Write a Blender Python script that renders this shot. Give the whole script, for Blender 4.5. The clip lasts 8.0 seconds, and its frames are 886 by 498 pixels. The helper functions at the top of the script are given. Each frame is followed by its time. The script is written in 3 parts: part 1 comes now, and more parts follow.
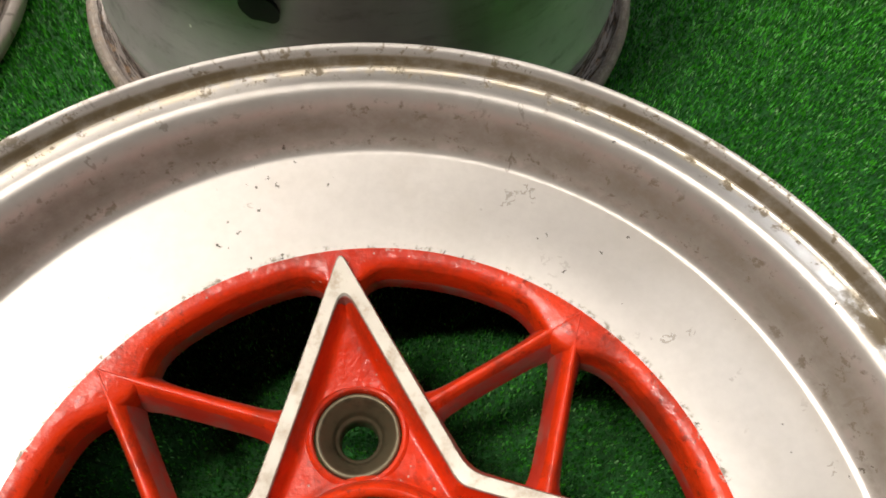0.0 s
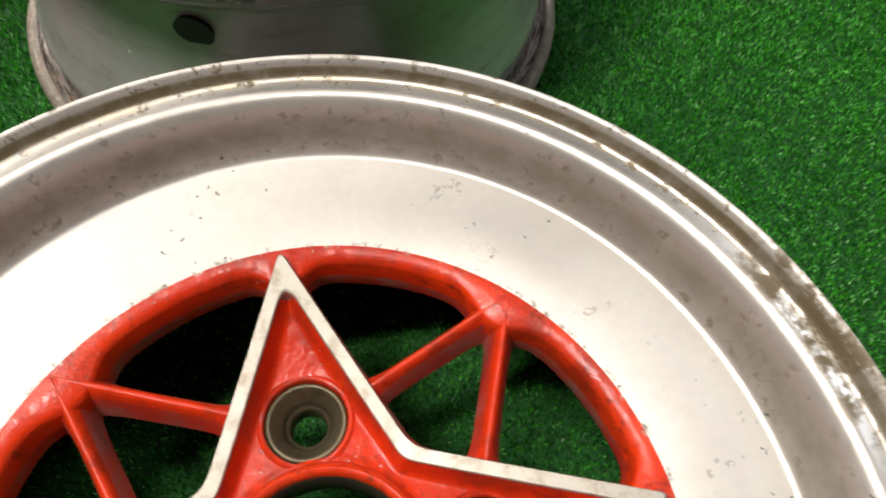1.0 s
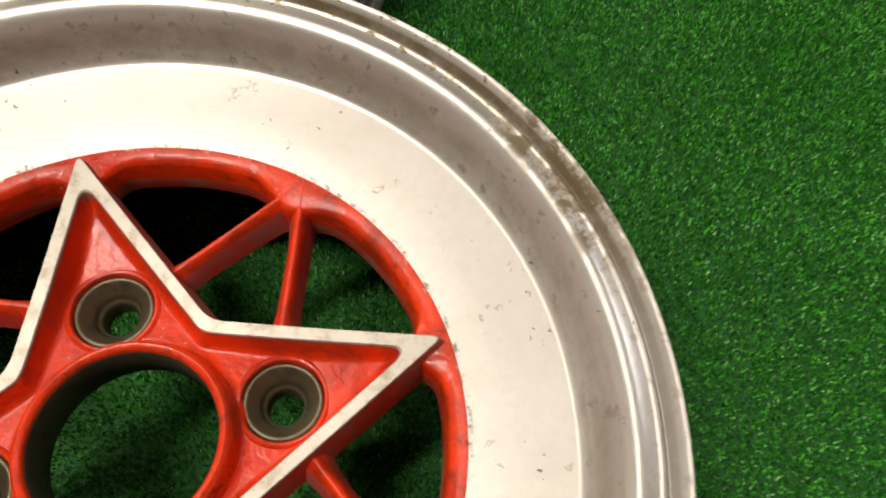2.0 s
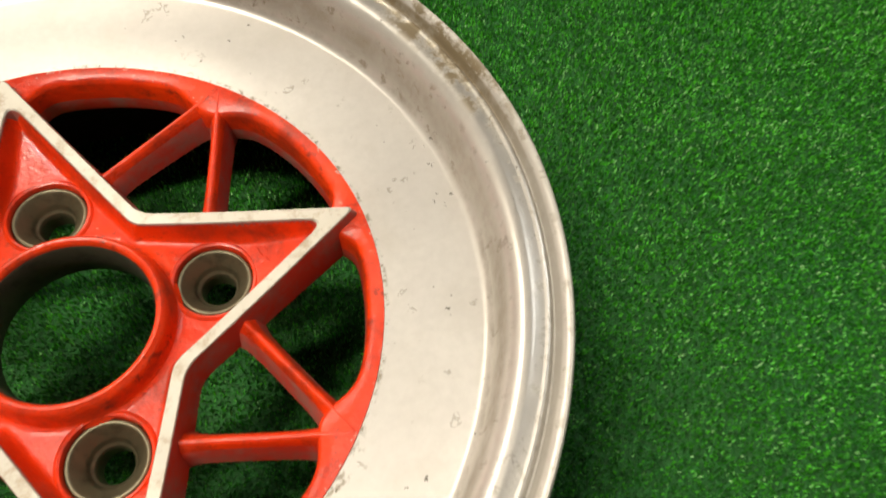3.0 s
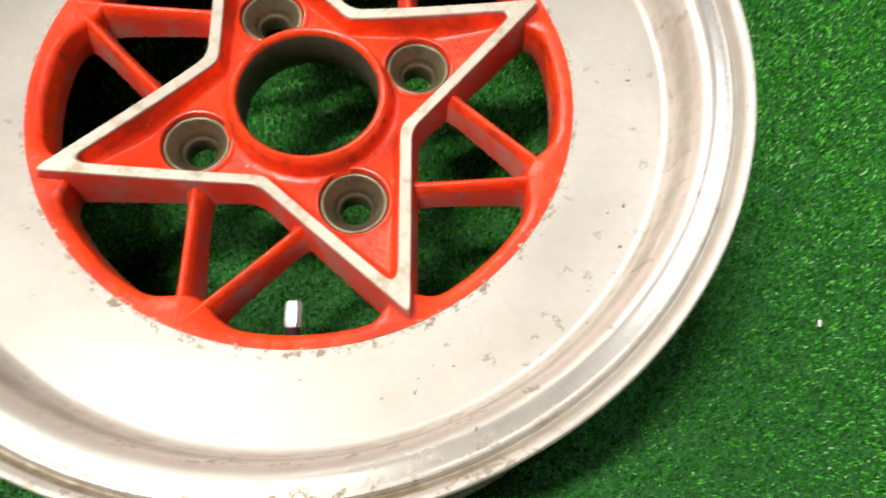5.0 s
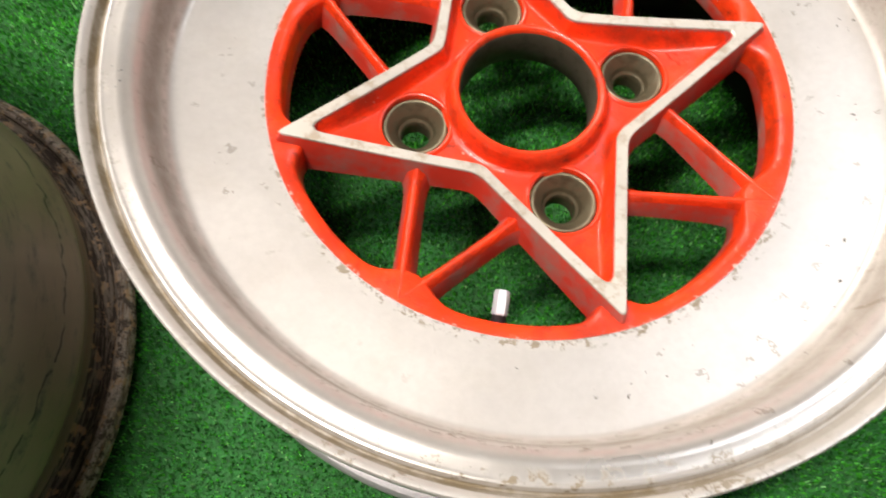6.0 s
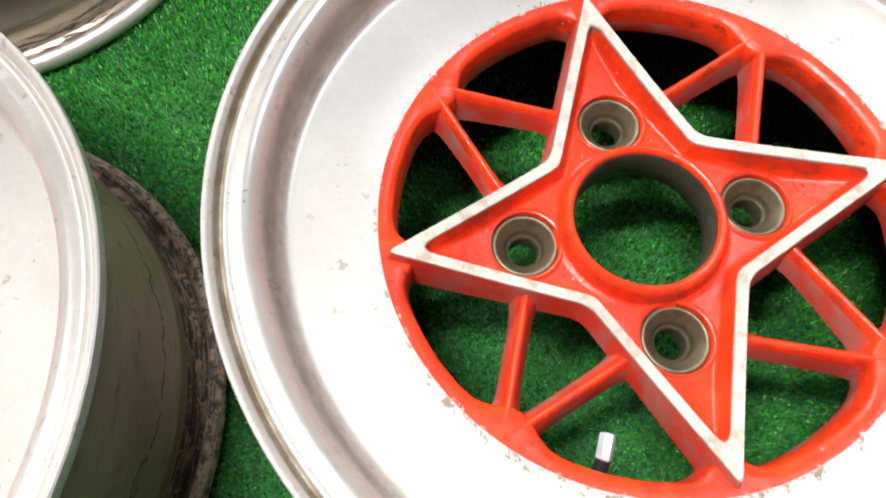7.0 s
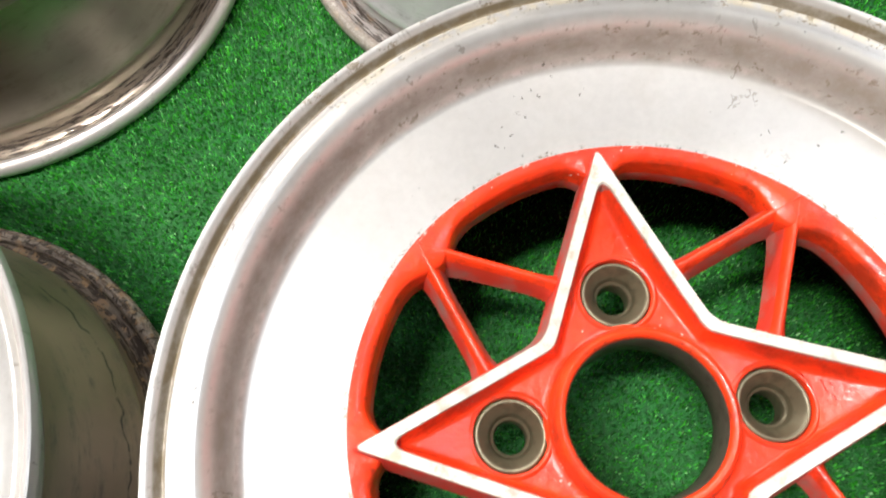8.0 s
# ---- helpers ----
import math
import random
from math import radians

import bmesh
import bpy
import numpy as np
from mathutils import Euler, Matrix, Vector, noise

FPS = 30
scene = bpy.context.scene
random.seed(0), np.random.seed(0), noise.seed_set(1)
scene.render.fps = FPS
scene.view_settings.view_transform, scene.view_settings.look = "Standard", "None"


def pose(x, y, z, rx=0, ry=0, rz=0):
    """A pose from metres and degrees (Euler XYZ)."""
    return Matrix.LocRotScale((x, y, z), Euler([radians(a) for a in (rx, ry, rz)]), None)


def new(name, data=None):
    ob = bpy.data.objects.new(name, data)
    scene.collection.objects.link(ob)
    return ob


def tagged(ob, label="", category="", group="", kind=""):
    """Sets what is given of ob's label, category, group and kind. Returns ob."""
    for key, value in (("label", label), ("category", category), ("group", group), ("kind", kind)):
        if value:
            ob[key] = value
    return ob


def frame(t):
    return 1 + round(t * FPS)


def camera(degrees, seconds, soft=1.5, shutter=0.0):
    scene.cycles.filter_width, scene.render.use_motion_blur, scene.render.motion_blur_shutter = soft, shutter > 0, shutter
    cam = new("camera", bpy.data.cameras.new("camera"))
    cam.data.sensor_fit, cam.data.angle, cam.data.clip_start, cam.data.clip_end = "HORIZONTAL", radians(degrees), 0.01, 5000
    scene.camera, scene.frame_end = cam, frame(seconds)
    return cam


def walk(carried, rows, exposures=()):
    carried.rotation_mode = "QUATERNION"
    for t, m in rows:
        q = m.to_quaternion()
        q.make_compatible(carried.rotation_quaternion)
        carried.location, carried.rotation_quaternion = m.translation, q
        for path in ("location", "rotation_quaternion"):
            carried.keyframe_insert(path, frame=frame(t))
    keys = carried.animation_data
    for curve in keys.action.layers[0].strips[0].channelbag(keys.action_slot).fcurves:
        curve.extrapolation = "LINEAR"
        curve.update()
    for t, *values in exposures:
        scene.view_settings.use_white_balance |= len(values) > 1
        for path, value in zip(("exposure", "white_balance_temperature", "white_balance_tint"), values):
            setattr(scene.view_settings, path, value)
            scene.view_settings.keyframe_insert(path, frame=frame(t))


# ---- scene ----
# ---------------------------------------------------------------- camera
cam = camera(65.87, 8.0, soft=1.7, shutter=0.3)
PATH = [
    (0, 0.01010, 0.00062, 0.35382, 27.316, -2.977, -8.147),
    (0.5, -0.00256, -0.00723, 0.35921, 29.296, -3.681, -10.517),
    (1, 0.02007, -0.02041, 0.36528, 29.286, -3.547, -12.703),
    (1.5, 0.05237, -0.05097, 0.37012, 28.420, -4.204, -15.779),
    (1.7, 0.06196, -0.06356, 0.37000, 27.804, -4.865, -17.115),
    (2.8, 0.08057, -0.13235, 0.36993, 27.899, -4.275, -23.201),
    (3, 0.07233, -0.14598, 0.37293, 27.947, -4.949, -24.841),
    (3.5, 0.05127, -0.16896, 0.38067, 25.295, -5.777, -27.616),
    (4, 0.02735, -0.19086, 0.38302, 24.158, -4.840, -28.615),
    (4.2, 0.01540, -0.19700, 0.38117, 23.782, -4.593, -28.475),
    (5.3, -0.05299, -0.18882, 0.38853, 20.837, -2.313, -21.496),
    (5.5, -0.06882, -0.18672, 0.38663, 20.748, -2.044, -19.522),
    (6, -0.10108, -0.16879, 0.39069, 20.641, -1.940, -15.763),
    (6.5, -0.11644, -0.13979, 0.39613, 21.257, -1.033, -11.817),
    (7, -0.11472, -0.11186, 0.40322, 21.227, 0.476, -10.236),
    (7.5, -0.10368, -0.07269, 0.40000, 22.022, 1.651, -7.605),
    (8, -0.07425, -0.03139, 0.40409, 21.432, 2.940, -6.191),
]
EXPOSURES = [
    (0.0, -0.05, 6400, 14), (0.5, -0.05, 6450, 14), (1.0, -0.01, 6280, 13), (1.5, -0.19, 6550, 14), (3.0, 0.23, 6800, 9), (3.5, 0.62, 6750, 8),
    (4.0, 0.77, 6650, 10), (5.5, 0.75, 6300, 13), (6.0, 0.83, 6250, 15), (6.5, 0.90, 6000, 15), (7.0, 0.96, 5880, 13), (7.5, 1.01, 5850, 11), (8.0, 1.11, 5850, 12),
]
walk(cam, [(t, pose(x, y, z, rx, ry, rz)) for t, x, y, z, rx, ry, rz in PATH], EXPOSURES)

# ---------------------------------------------------------------- light
world = bpy.data.worlds.new("world")
scene.world = world
world.use_nodes = True
world.node_tree.nodes["Background"].inputs["Color"].default_value = (0.005, 0.005, 0.005, 1)
world.node_tree.nodes["Background"].inputs["Strength"].default_value = 1.0

CEILING = 2.5
# lamp fixtures: centre x, y, underside z, size along x, size along y, power in watts, colour
WARM, COOL = (1.0, 0.93, 0.82), (0.80, 0.90, 1.0)
LAMPS = [
    (-0.42, 0.40, 1.32, 0.60, 0.24, 2.2, WARM),
    (-0.42, -0.02, 1.32, 0.46, 0.06, 15.0, WARM),
    # two added ceiling lamps without a known source, to brighten the north side
    (-2.10, 3.60, 2.42, 1.25, 0.10, 92.0, WARM),
    (-0.40, 3.60, 2.42, 1.25, 0.10, 92.0, WARM),
    (0.78, 0.27, 1.32, 0.42, 0.28, 2.6, COOL),
]
for lx, ly, lz, sx, sy, watts, tone in LAMPS:
    data = bpy.data.lights.new("tube_light", "AREA")
    data.shape, data.size, data.size_y, data.energy = "RECTANGLE", sx, sy, watts
    data.color = tone
    ob = new("tube_light", data)
    ob.matrix_world = pose(lx, ly, lz - 0.02)


# ---------------------------------------------------------------- materials
def material(name):
    m = bpy.data.materials.new(name)
    m.use_nodes = True
    t = m.node_tree
    return m, t, t.nodes["Principled BSDF"]


def node(t, kind, **settings):
    n = t.nodes.new(kind)
    for key, value in settings.items():
        if key in n.inputs:
            n.inputs[key].default_value = value
    return n


def coords(t, scale=(1, 1, 1)):
    c = t.nodes.new("ShaderNodeTexCoord")
    mp = t.nodes.new("ShaderNodeMapping")
    mp.inputs["Scale"].default_value = scale
    t.links.new(c.outputs["Object"], mp.inputs["Vector"])
    return mp.outputs["Vector"]


def noise_tex(t, vec, scale, detail=4.0, rough=0.55):
    n = node(t, "ShaderNodeTexNoise", Scale=scale, Detail=detail, Roughness=rough)
    t.links.new(vec, n.inputs["Vector"])
    return n.outputs["Fac"]


def ramp(t, fac, *stops):
    r = t.nodes.new("ShaderNodeValToRGB")
    while len(r.color_ramp.elements) < len(stops):
        r.color_ramp.elements.new(0.5)
    for e, (p, c) in zip(r.color_ramp.elements, stops):
        e.position = p
        e.color = (*c, 1) if isinstance(c, tuple) else (c, c, c, 1)
    t.links.new(fac, r.inputs["Fac"])
    return r.outputs["Color"]


def blend(t, fac, a, b, mode="MIX"):
    m = t.nodes.new("ShaderNodeMix")
    m.data_type, m.blend_type = "RGBA", mode
    for socket, value in ((m.inputs[0], fac), (m.inputs[6], a), (m.inputs[7], b)):
        if isinstance(value, (int, float)):
            socket.default_value = value
        elif isinstance(value, tuple):
            socket.default_value = (*value, 1)
        else:
            t.links.new(value, socket)
    return m.outputs[2]


def calc(t, op, a, b=0.0):
    m = t.nodes.new("ShaderNodeMath")
    m.operation = op
    for socket, value in zip(m.inputs, (a, b)):
        if isinstance(value, (int, float)):
            socket.default_value = value
        else:
            t.links.new(value, socket)
    return m.outputs[0]


def bump(t, bsdf, height, strength, distance):
    b = node(t, "ShaderNodeBump", Strength=strength, Distance=distance)
    t.links.new(height, b.inputs["Height"])
    t.links.new(b.outputs["Normal"], bsdf.inputs["Normal"])


def radius_of(t):
    """Distance from the wheel's axis, and the angle round it in radians."""
    c = t.nodes.new("ShaderNodeTexCoord")
    s = t.nodes.new("ShaderNodeSeparateXYZ")
    t.links.new(c.outputs["Object"], s.inputs[0])
    x, y = s.outputs[0], s.outputs[1]
    r = calc(t, "SQRT", calc(t, "ADD", calc(t, "MULTIPLY", x, x), calc(t, "MULTIPLY", y, y)))
    return r, calc(t, "ARCTAN2", y, x), s.outputs[2]


def band(t, value, low, high, soft):
    """1 between low and high, 0 outside."""
    up = t.nodes.new("ShaderNodeMapRange")
    up.interpolation_type = "SMOOTHSTEP"
    down = t.nodes.new("ShaderNodeMapRange")
    down.interpolation_type = "SMOOTHSTEP"
    for m, a, b in ((up, low - soft, low + soft), (down, high + soft, high - soft)):
        t.links.new(value, m.inputs["Value"])
        m.inputs["From Min"].default_value, m.inputs["From Max"].default_value = a, b
    return calc(t, "MULTIPLY", up.outputs[0], down.outputs[0])


def alloy(name, base, rough, grime=0.0, pits=0.5, turned=0.4):
    """Turned aluminium, dulled by age, with corrosion pits and brown grime in the groove."""
    m, t, b = material(name)
    vec = coords(t)
    r, a, z = radius_of(t)
    cloud = noise_tex(t, vec, 14.0, 5.0)
    fine = noise_tex(t, vec, 260.0, 3.0)
    # lathe lines run round the axis
    rings = node(t, "ShaderNodeTexNoise", Scale=1.0, Detail=3.0)
    rings.noise_dimensions = "1D"
    t.links.new(calc(t, "MULTIPLY", r, 900.0), rings.inputs["W"])
    colour = blend(t, ramp(t, cloud, (0.3, 0.0), (0.75, 1.0)), tuple(c * 0.86 for c in base), base)
    colour = blend(t, ramp(t, fine, (0.35, 0.0), (0.8, 0.35)), colour, tuple(c * 0.72 for c in base))
    # dark pits, gathered in patches
    v = node(t, "ShaderNodeTexVoronoi", Scale=260.0, Randomness=1.0)
    v.feature = "F1"
    warp = node(t, "ShaderNodeTexNoise", Scale=330.0, Detail=3.0, Roughness=0.6)
    t.links.new(vec, warp.inputs["Vector"])
    shift = t.nodes.new("ShaderNodeVectorMath")
    shift.operation = "MULTIPLY_ADD"
    shift.inputs[1].default_value = (0.006, 0.006, 0.0)
    t.links.new(warp.outputs["Color"], shift.inputs[0])
    t.links.new(coords(t, (1.0, 1.0, 0.0)), shift.inputs[2])
    t.links.new(shift.outputs[0], v.inputs["Vector"])
    patch = noise_tex(t, vec, 22.0, 3.0)
    each = t.nodes.new("ShaderNodeSeparateColor")
    t.links.new(v.outputs["Color"], each.inputs[0])
    size = calc(t, "MULTIPLY", ramp(t, patch, (0.40, 0.0), (0.62, 1.0)), 0.34 * pits)
    size = calc(t, "MULTIPLY", size, ramp(t, each.outputs[0], (0.72, 0.0), (0.74, 0.55), (1.0, 1.0)))
    size = calc(t, "MULTIPLY", size, calc(t, "SUBTRACT", 1.0, calc(t, "MULTIPLY", band(t, calc(t, "ABSOLUTE", a), 2.1, 4.0, 0.3), 0.7)))
    size = calc(t, "MULTIPLY", size, calc(t, "SUBTRACT", 0.72, calc(t, "MULTIPLY", band(t, r, 0.168, 0.195, 0.002), 0.30)))
    hole = calc(t, "LESS_THAN", v.outputs["Distance"], size)
    # thread-like corrosion: short flecks in small groups
    flat = coords(t, (1.0, 1.0, 0.25))
    thread = calc(t, "LESS_THAN", calc(t, "ABSOLUTE", calc(t, "SUBTRACT", noise_tex(t, flat, 330.0, 2.0), 0.5)), 0.055)
    spots = calc(t, "MULTIPLY", ramp(t, noise_tex(t, flat, 120.0, 1.0), (0.68, 0.0), (0.70, 1.0)), ramp(t, noise_tex(t, flat, 17.0, 2.0), (0.49, 0.0), (0.57, 1.0)))
    thread = calc(t, "MULTIPLY", thread, spots)
    stain = calc(t, "MULTIPLY", ramp(t, noise_tex(t, vec, 42.0, 5.0, 0.65), (0.48, 0.0), (0.80, 0.25)), 1.0)
    colour = blend(t, stain, colour, (0.36, 0.32, 0.25))
    colour = blend(t, calc(t, "MULTIPLY", hole, 0.85), colour, (0.05, 0.038, 0.024))
    colour = blend(t, calc(t, "MULTIPLY", thread, 0.45), colour, (0.14, 0.105, 0.065))
    # grime along the groove and round the painted centre
    dirt = noise_tex(t, vec, 75.0, 5.0, 0.7)
    groove = calc(t, "MULTIPLY", band(t, r, 0.1855, 0.1883, 0.0004), band(t, z, 0.1, 0.3, 0.01))
    # one stretch of the lip has been wiped
    wiped = calc(t, "SUBTRACT", 1.0, calc(t, "MULTIPLY", band(t, a, -1.5, -0.05, 0.2), 0.6))
    groove = calc(t, "MULTIPLY", groove, wiped)
    edge = calc(t, "MULTIPLY", band(t, r, 0.1255, 0.1274, 0.0008), ramp(t, noise_tex(t, vec, 240.0, 4.0, 0.7), (0.52, 0.0), (0.62, 0.8)))
    patchy = calc(t, "MULTIPLY", band(t, r, 0.176, 0.1925, 0.003), band(t, a, -0.02, 0.42, 0.10))
    patchy = calc(t, "MULTIPLY", patchy, ramp(t, dirt, (0.45, 0.0), (0.56, 1.0)))
    low = calc(t, "MULTIPLY", band(t, r, 0.1828, 0.1895, 0.002), band(t, a, -1.75, -0.75, 0.25))
    low = calc(t, "MULTIPLY", low, ramp(t, dirt, (0.52, 0.0), (0.70, 0.6)))
    dirt_and_shade = calc(t, "MAXIMUM", calc(t, "MULTIPLY", groove, ramp(t, dirt, (0.30, 0.6), (0.55, 1.0))), edge)
    dirt_and_shade = calc(t, "MAXIMUM", dirt_and_shade, calc(t, "MAXIMUM", patchy, low))
    # corner and step wall: brown mottling plus the dark they reflect, put into colour
    corner = calc(t, "MULTIPLY", band(t, r, 0.1666, 0.1684, 0.0008), ramp(t, dirt, (0.40, 0.0), (0.7, 0.6)))
    wall = calc(t, "MULTIPLY", band(t, r, 0.1684, 0.1708, 0.0010), ramp(t, dirt, (0.30, 0.28), (0.62, 0.62)))
    dirt_and_shade = calc(t, "MAXIMUM", dirt_and_shade, calc(t, "MAXIMUM", corner, wall))
    fleck = calc(t, "MULTIPLY", band(t, r, 0.179, 0.1925, 0.002), ramp(t, noise_tex(t, vec, 150.0, 5.0, 0.75), (0.555, 0.0), (0.615, 0.9)))
    fleck = calc(t, "MAXIMUM", fleck, calc(t, "MULTIPLY", band(t, r, 0.1668, 0.1722, 0.001), ramp(t, noise_tex(t, vec, 130.0, 5.0, 0.75), (0.54, 0.0), (0.62, 0.75))))
    fleck = calc(t, "MULTIPLY", fleck, calc(t, "SUBTRACT", wiped, calc(t, "MULTIPLY", band(t, calc(t, "ABSOLUTE", a), 2.3, 4.0, 0.3), 0.6)))
    # flaked paint and pitting beside the painted centre, worst on one stretch
    flake = calc(t, "MULTIPLY", band(t, r, 0.1255, 0.1300, 0.0014), band(t, a, -2.75, -0.85, 0.2))
    flake = calc(t, "MULTIPLY", flake, ramp(t, noise_tex(t, vec, 190.0, 4.0, 0.7), (0.53, 0.0), (0.60, 0.9)))
    dirt_and_shade = calc(t, "MAXIMUM", dirt_and_shade, calc(t, "MAXIMUM", fleck, flake))
    dirt_and_shade = calc(t, "MULTIPLY", dirt_and_shade, grime)
    # gold highlight on the bead beside the groove, painted into its colour
    bead = calc(t, "MULTIPLY", calc(t, "MULTIPLY", band(t, r, 0.1812, 0.1850, 0.0006), band(t, a, 0.1, 2.3, 0.25)), ramp(t, noise_tex(t, vec, 90.0, 5.0, 0.7), (0.42, 0.0), (0.56, 0.85)))
    colour = blend(t, calc(t, "MULTIPLY", bead, grime), colour, (0.58, 0.51, 0.38))
    colour = blend(t, dirt_and_shade, colour, (0.14, 0.105, 0.056))
    t.links.new(colour, b.inputs["Base Color"])
    dull = calc(t, "ADD", 0.55, calc(t, "MULTIPLY", band(t, r, 0.1740, 0.1826, 0.002), 0.15))
    metal = calc(t, "MAXIMUM", 0.0, calc(t, "SUBTRACT", dull, calc(t, "MAXIMUM", calc(t, "MULTIPLY", dirt_and_shade, 0.5), calc(t, "MULTIPLY", hole, 0.6))))
    t.links.new(metal, b.inputs["Metallic"])
    gloss = calc(t, "ADD", calc(t, "MULTIPLY", cloud, 0.10), rough - 0.05)
    gloss = calc(t, "SUBTRACT", gloss, calc(t, "MULTIPLY", band(t, r, 0.1740, 0.1826, 0.001), 0.05))
    gloss = calc(t, "ADD", gloss, calc(t, "MULTIPLY", band(t, r, 0.1682, 0.1706, 0.0010), 0.16))
    gloss = calc(t, "ADD", gloss, calc(t, "MULTIPLY", hole, 0.4))
    t.links.new(calc(t, "ADD", gloss, calc(t, "MULTIPLY", dirt_and_shade, 0.3)), b.inputs["Roughness"])
    b.inputs["Anisotropic"].default_value = turned
    b.inputs["Anisotropic Rotation"].default_value = 0.25
    tangent = t.nodes.new("ShaderNodeTangent")
    tangent.direction_type, tangent.axis = "RADIAL", "Z"
    t.links.new(tangent.outputs[0], b.inputs["Tangent"])
    height = calc(t, "ADD", calc(t, "MULTIPLY", rings.outputs["Fac"], 0.08), calc(t, "MULTIPLY", fine, 0.3))
    height = calc(t, "SUBTRACT", calc(t, "ADD", height, calc(t, "MULTIPLY", cloud, 0.8)), calc(t, "MULTIPLY", hole, 1.0))
    bump(t, b, height, 0.25, 0.0006)
    return m


def cast_barrel(name, light, rough, metal, smudges, flange_dirt, crack=0.0, rim_light=(0.78, 0.74, 0.69)):
    """Dull cast aluminium: smudged drop centre, black lines in the bead seat, brown grime on the flange."""
    m, t, b = material(name)
    vec = coords(t)
    r, a, z = radius_of(t)
    cloud = noise_tex(t, vec, 16.0, 6.0, 0.6)
    colour = blend(t, ramp(t, cloud, (0.30, 0.0), (0.75, 1.0)), tuple(c * 0.72 for c in light), light)
    # smudges, drawn out round the barrel
    along = t.nodes.new("ShaderNodeCombineXYZ")
    t.links.new(calc(t, "MULTIPLY", a, 2.2), along.inputs[0])
    t.links.new(calc(t, "MULTIPLY", r, 60.0), along.inputs[1])
    t.links.new(calc(t, "MULTIPLY", z, 60.0), along.inputs[2])
    smear = noise_tex(t, along.outputs[0], 2.0, 6.0, 0.7)
    speck = noise_tex(t, vec, 120.0, 4.0, 0.7)
    spot = calc(t, "MULTIPLY", ramp(t, smear, (0.50, 0.0), (0.66, 1.0)), ramp(t, speck, (0.42, 0.2), (0.62, 1.0)))
    colour = blend(t, calc(t, "MULTIPLY", spot, smudges), colour, (0.06, 0.055, 0.048))
    wander = calc(t, "MULTIPLY", noise_tex(t, vec, 9.0, 4.0), 0.05)
    hair = band(t, calc(t, "ADD", z, wander), 0.0768, 0.0777, 0.0003)
    colour = blend(t, calc(t, "MULTIPLY", hair, calc(t, "MULTIPLY", ramp(t, speck, (0.40, 0.0), (0.50, 1.0)), crack)), colour, (0.03, 0.027, 0.022))
    # soil: fine lines that run round the bead seat, and a grainy crust on the flange
    round_it = t.nodes.new("ShaderNodeCombineXYZ")
    t.links.new(calc(t, "MULTIPLY", a, 11.0), round_it.inputs[0])
    t.links.new(calc(t, "MULTIPLY", r, 520.0), round_it.inputs[1])
    t.links.new(calc(t, "MULTIPLY", z, 520.0), round_it.inputs[2])
    lines = noise_tex(t, round_it.outputs[0], 1.0, 5.0, 0.7)
    low = band(t, z, -0.01, 0.0195, 0.0010)
    groove = calc(t, "MULTIPLY", band(t, r, 0.1700, 0.1838, 0.0006), low)
    rim = calc(t, "MULTIPLY", band(t, r, 0.1838, 0.1985, 0.0010), low)
    soil = calc(t, "MULTIPLY", groove, ramp(t, lines, (0.50 - 0.05 * flange_dirt, 0.02 + 0.35 * flange_dirt), (0.57 - 0.05 * flange_dirt, 1.0)))
    soil = calc(t, "MAXIMUM", soil, calc(t, "MULTIPLY", rim, ramp(t, lines, (0.40, flange_dirt), (0.60, 0.3 * flange_dirt))))
    soil = calc(t, "MAXIMUM", soil, calc(t, "MULTIPLY", rim, ramp(t, speck, (0.60, 0.0), (0.66, 0.55))))
    scab = calc(t, "MULTIPLY", rim, ramp(t, noise_tex(t, vec, 210.0, 5.0, 0.75), (0.46, 0.0), (0.55, 0.95 * flange_dirt)))
    soil = calc(t, "MAXIMUM", soil, scab)
    brown = blend(t, calc(t, "MAXIMUM", groove, scab), (0.12, 0.076, 0.043), (0.034, 0.021, 0.012))
    brown = blend(t, ramp(t, noise_tex(t, vec, 160.0, 3.0, 0.6), (0.54, 0.0), (0.60, 0.9 * flange_dirt)), brown, (0.36, 0.22, 0.11))
    colour = blend(t, calc(t, "MULTIPLY", groove, 0.55), colour, (0.26, 0.205, 0.155))
    colour = blend(t, rim, colour, rim_light)
    colour = blend(t, soil, colour, brown)
    t.links.new(colour, b.inputs["Base Color"])
    t.links.new(calc(t, "MAXIMUM", 0.0, calc(t, "SUBTRACT", metal, calc(t, "MULTIPLY", soil, 0.85))), b.inputs["Metallic"])
    b.inputs["Specular IOR Level"].default_value = 0.6
    gloss = calc(t, "ADD", calc(t, "MULTIPLY", cloud, 0.16), calc(t, "ADD", calc(t, "MULTIPLY", soil, 0.35), rough))
    t.links.new(calc(t, "ADD", gloss, calc(t, "MULTIPLY", rim, 0.08)), b.inputs["Roughness"])
    bump(t, b, calc(t, "ADD", calc(t, "MULTIPLY", soil, lines), calc(t, "ADD", calc(t, "MULTIPLY", speck, 0.15), calc(t, "MULTIPLY", scab, 0.8))), 0.45, 0.0011)
    return m


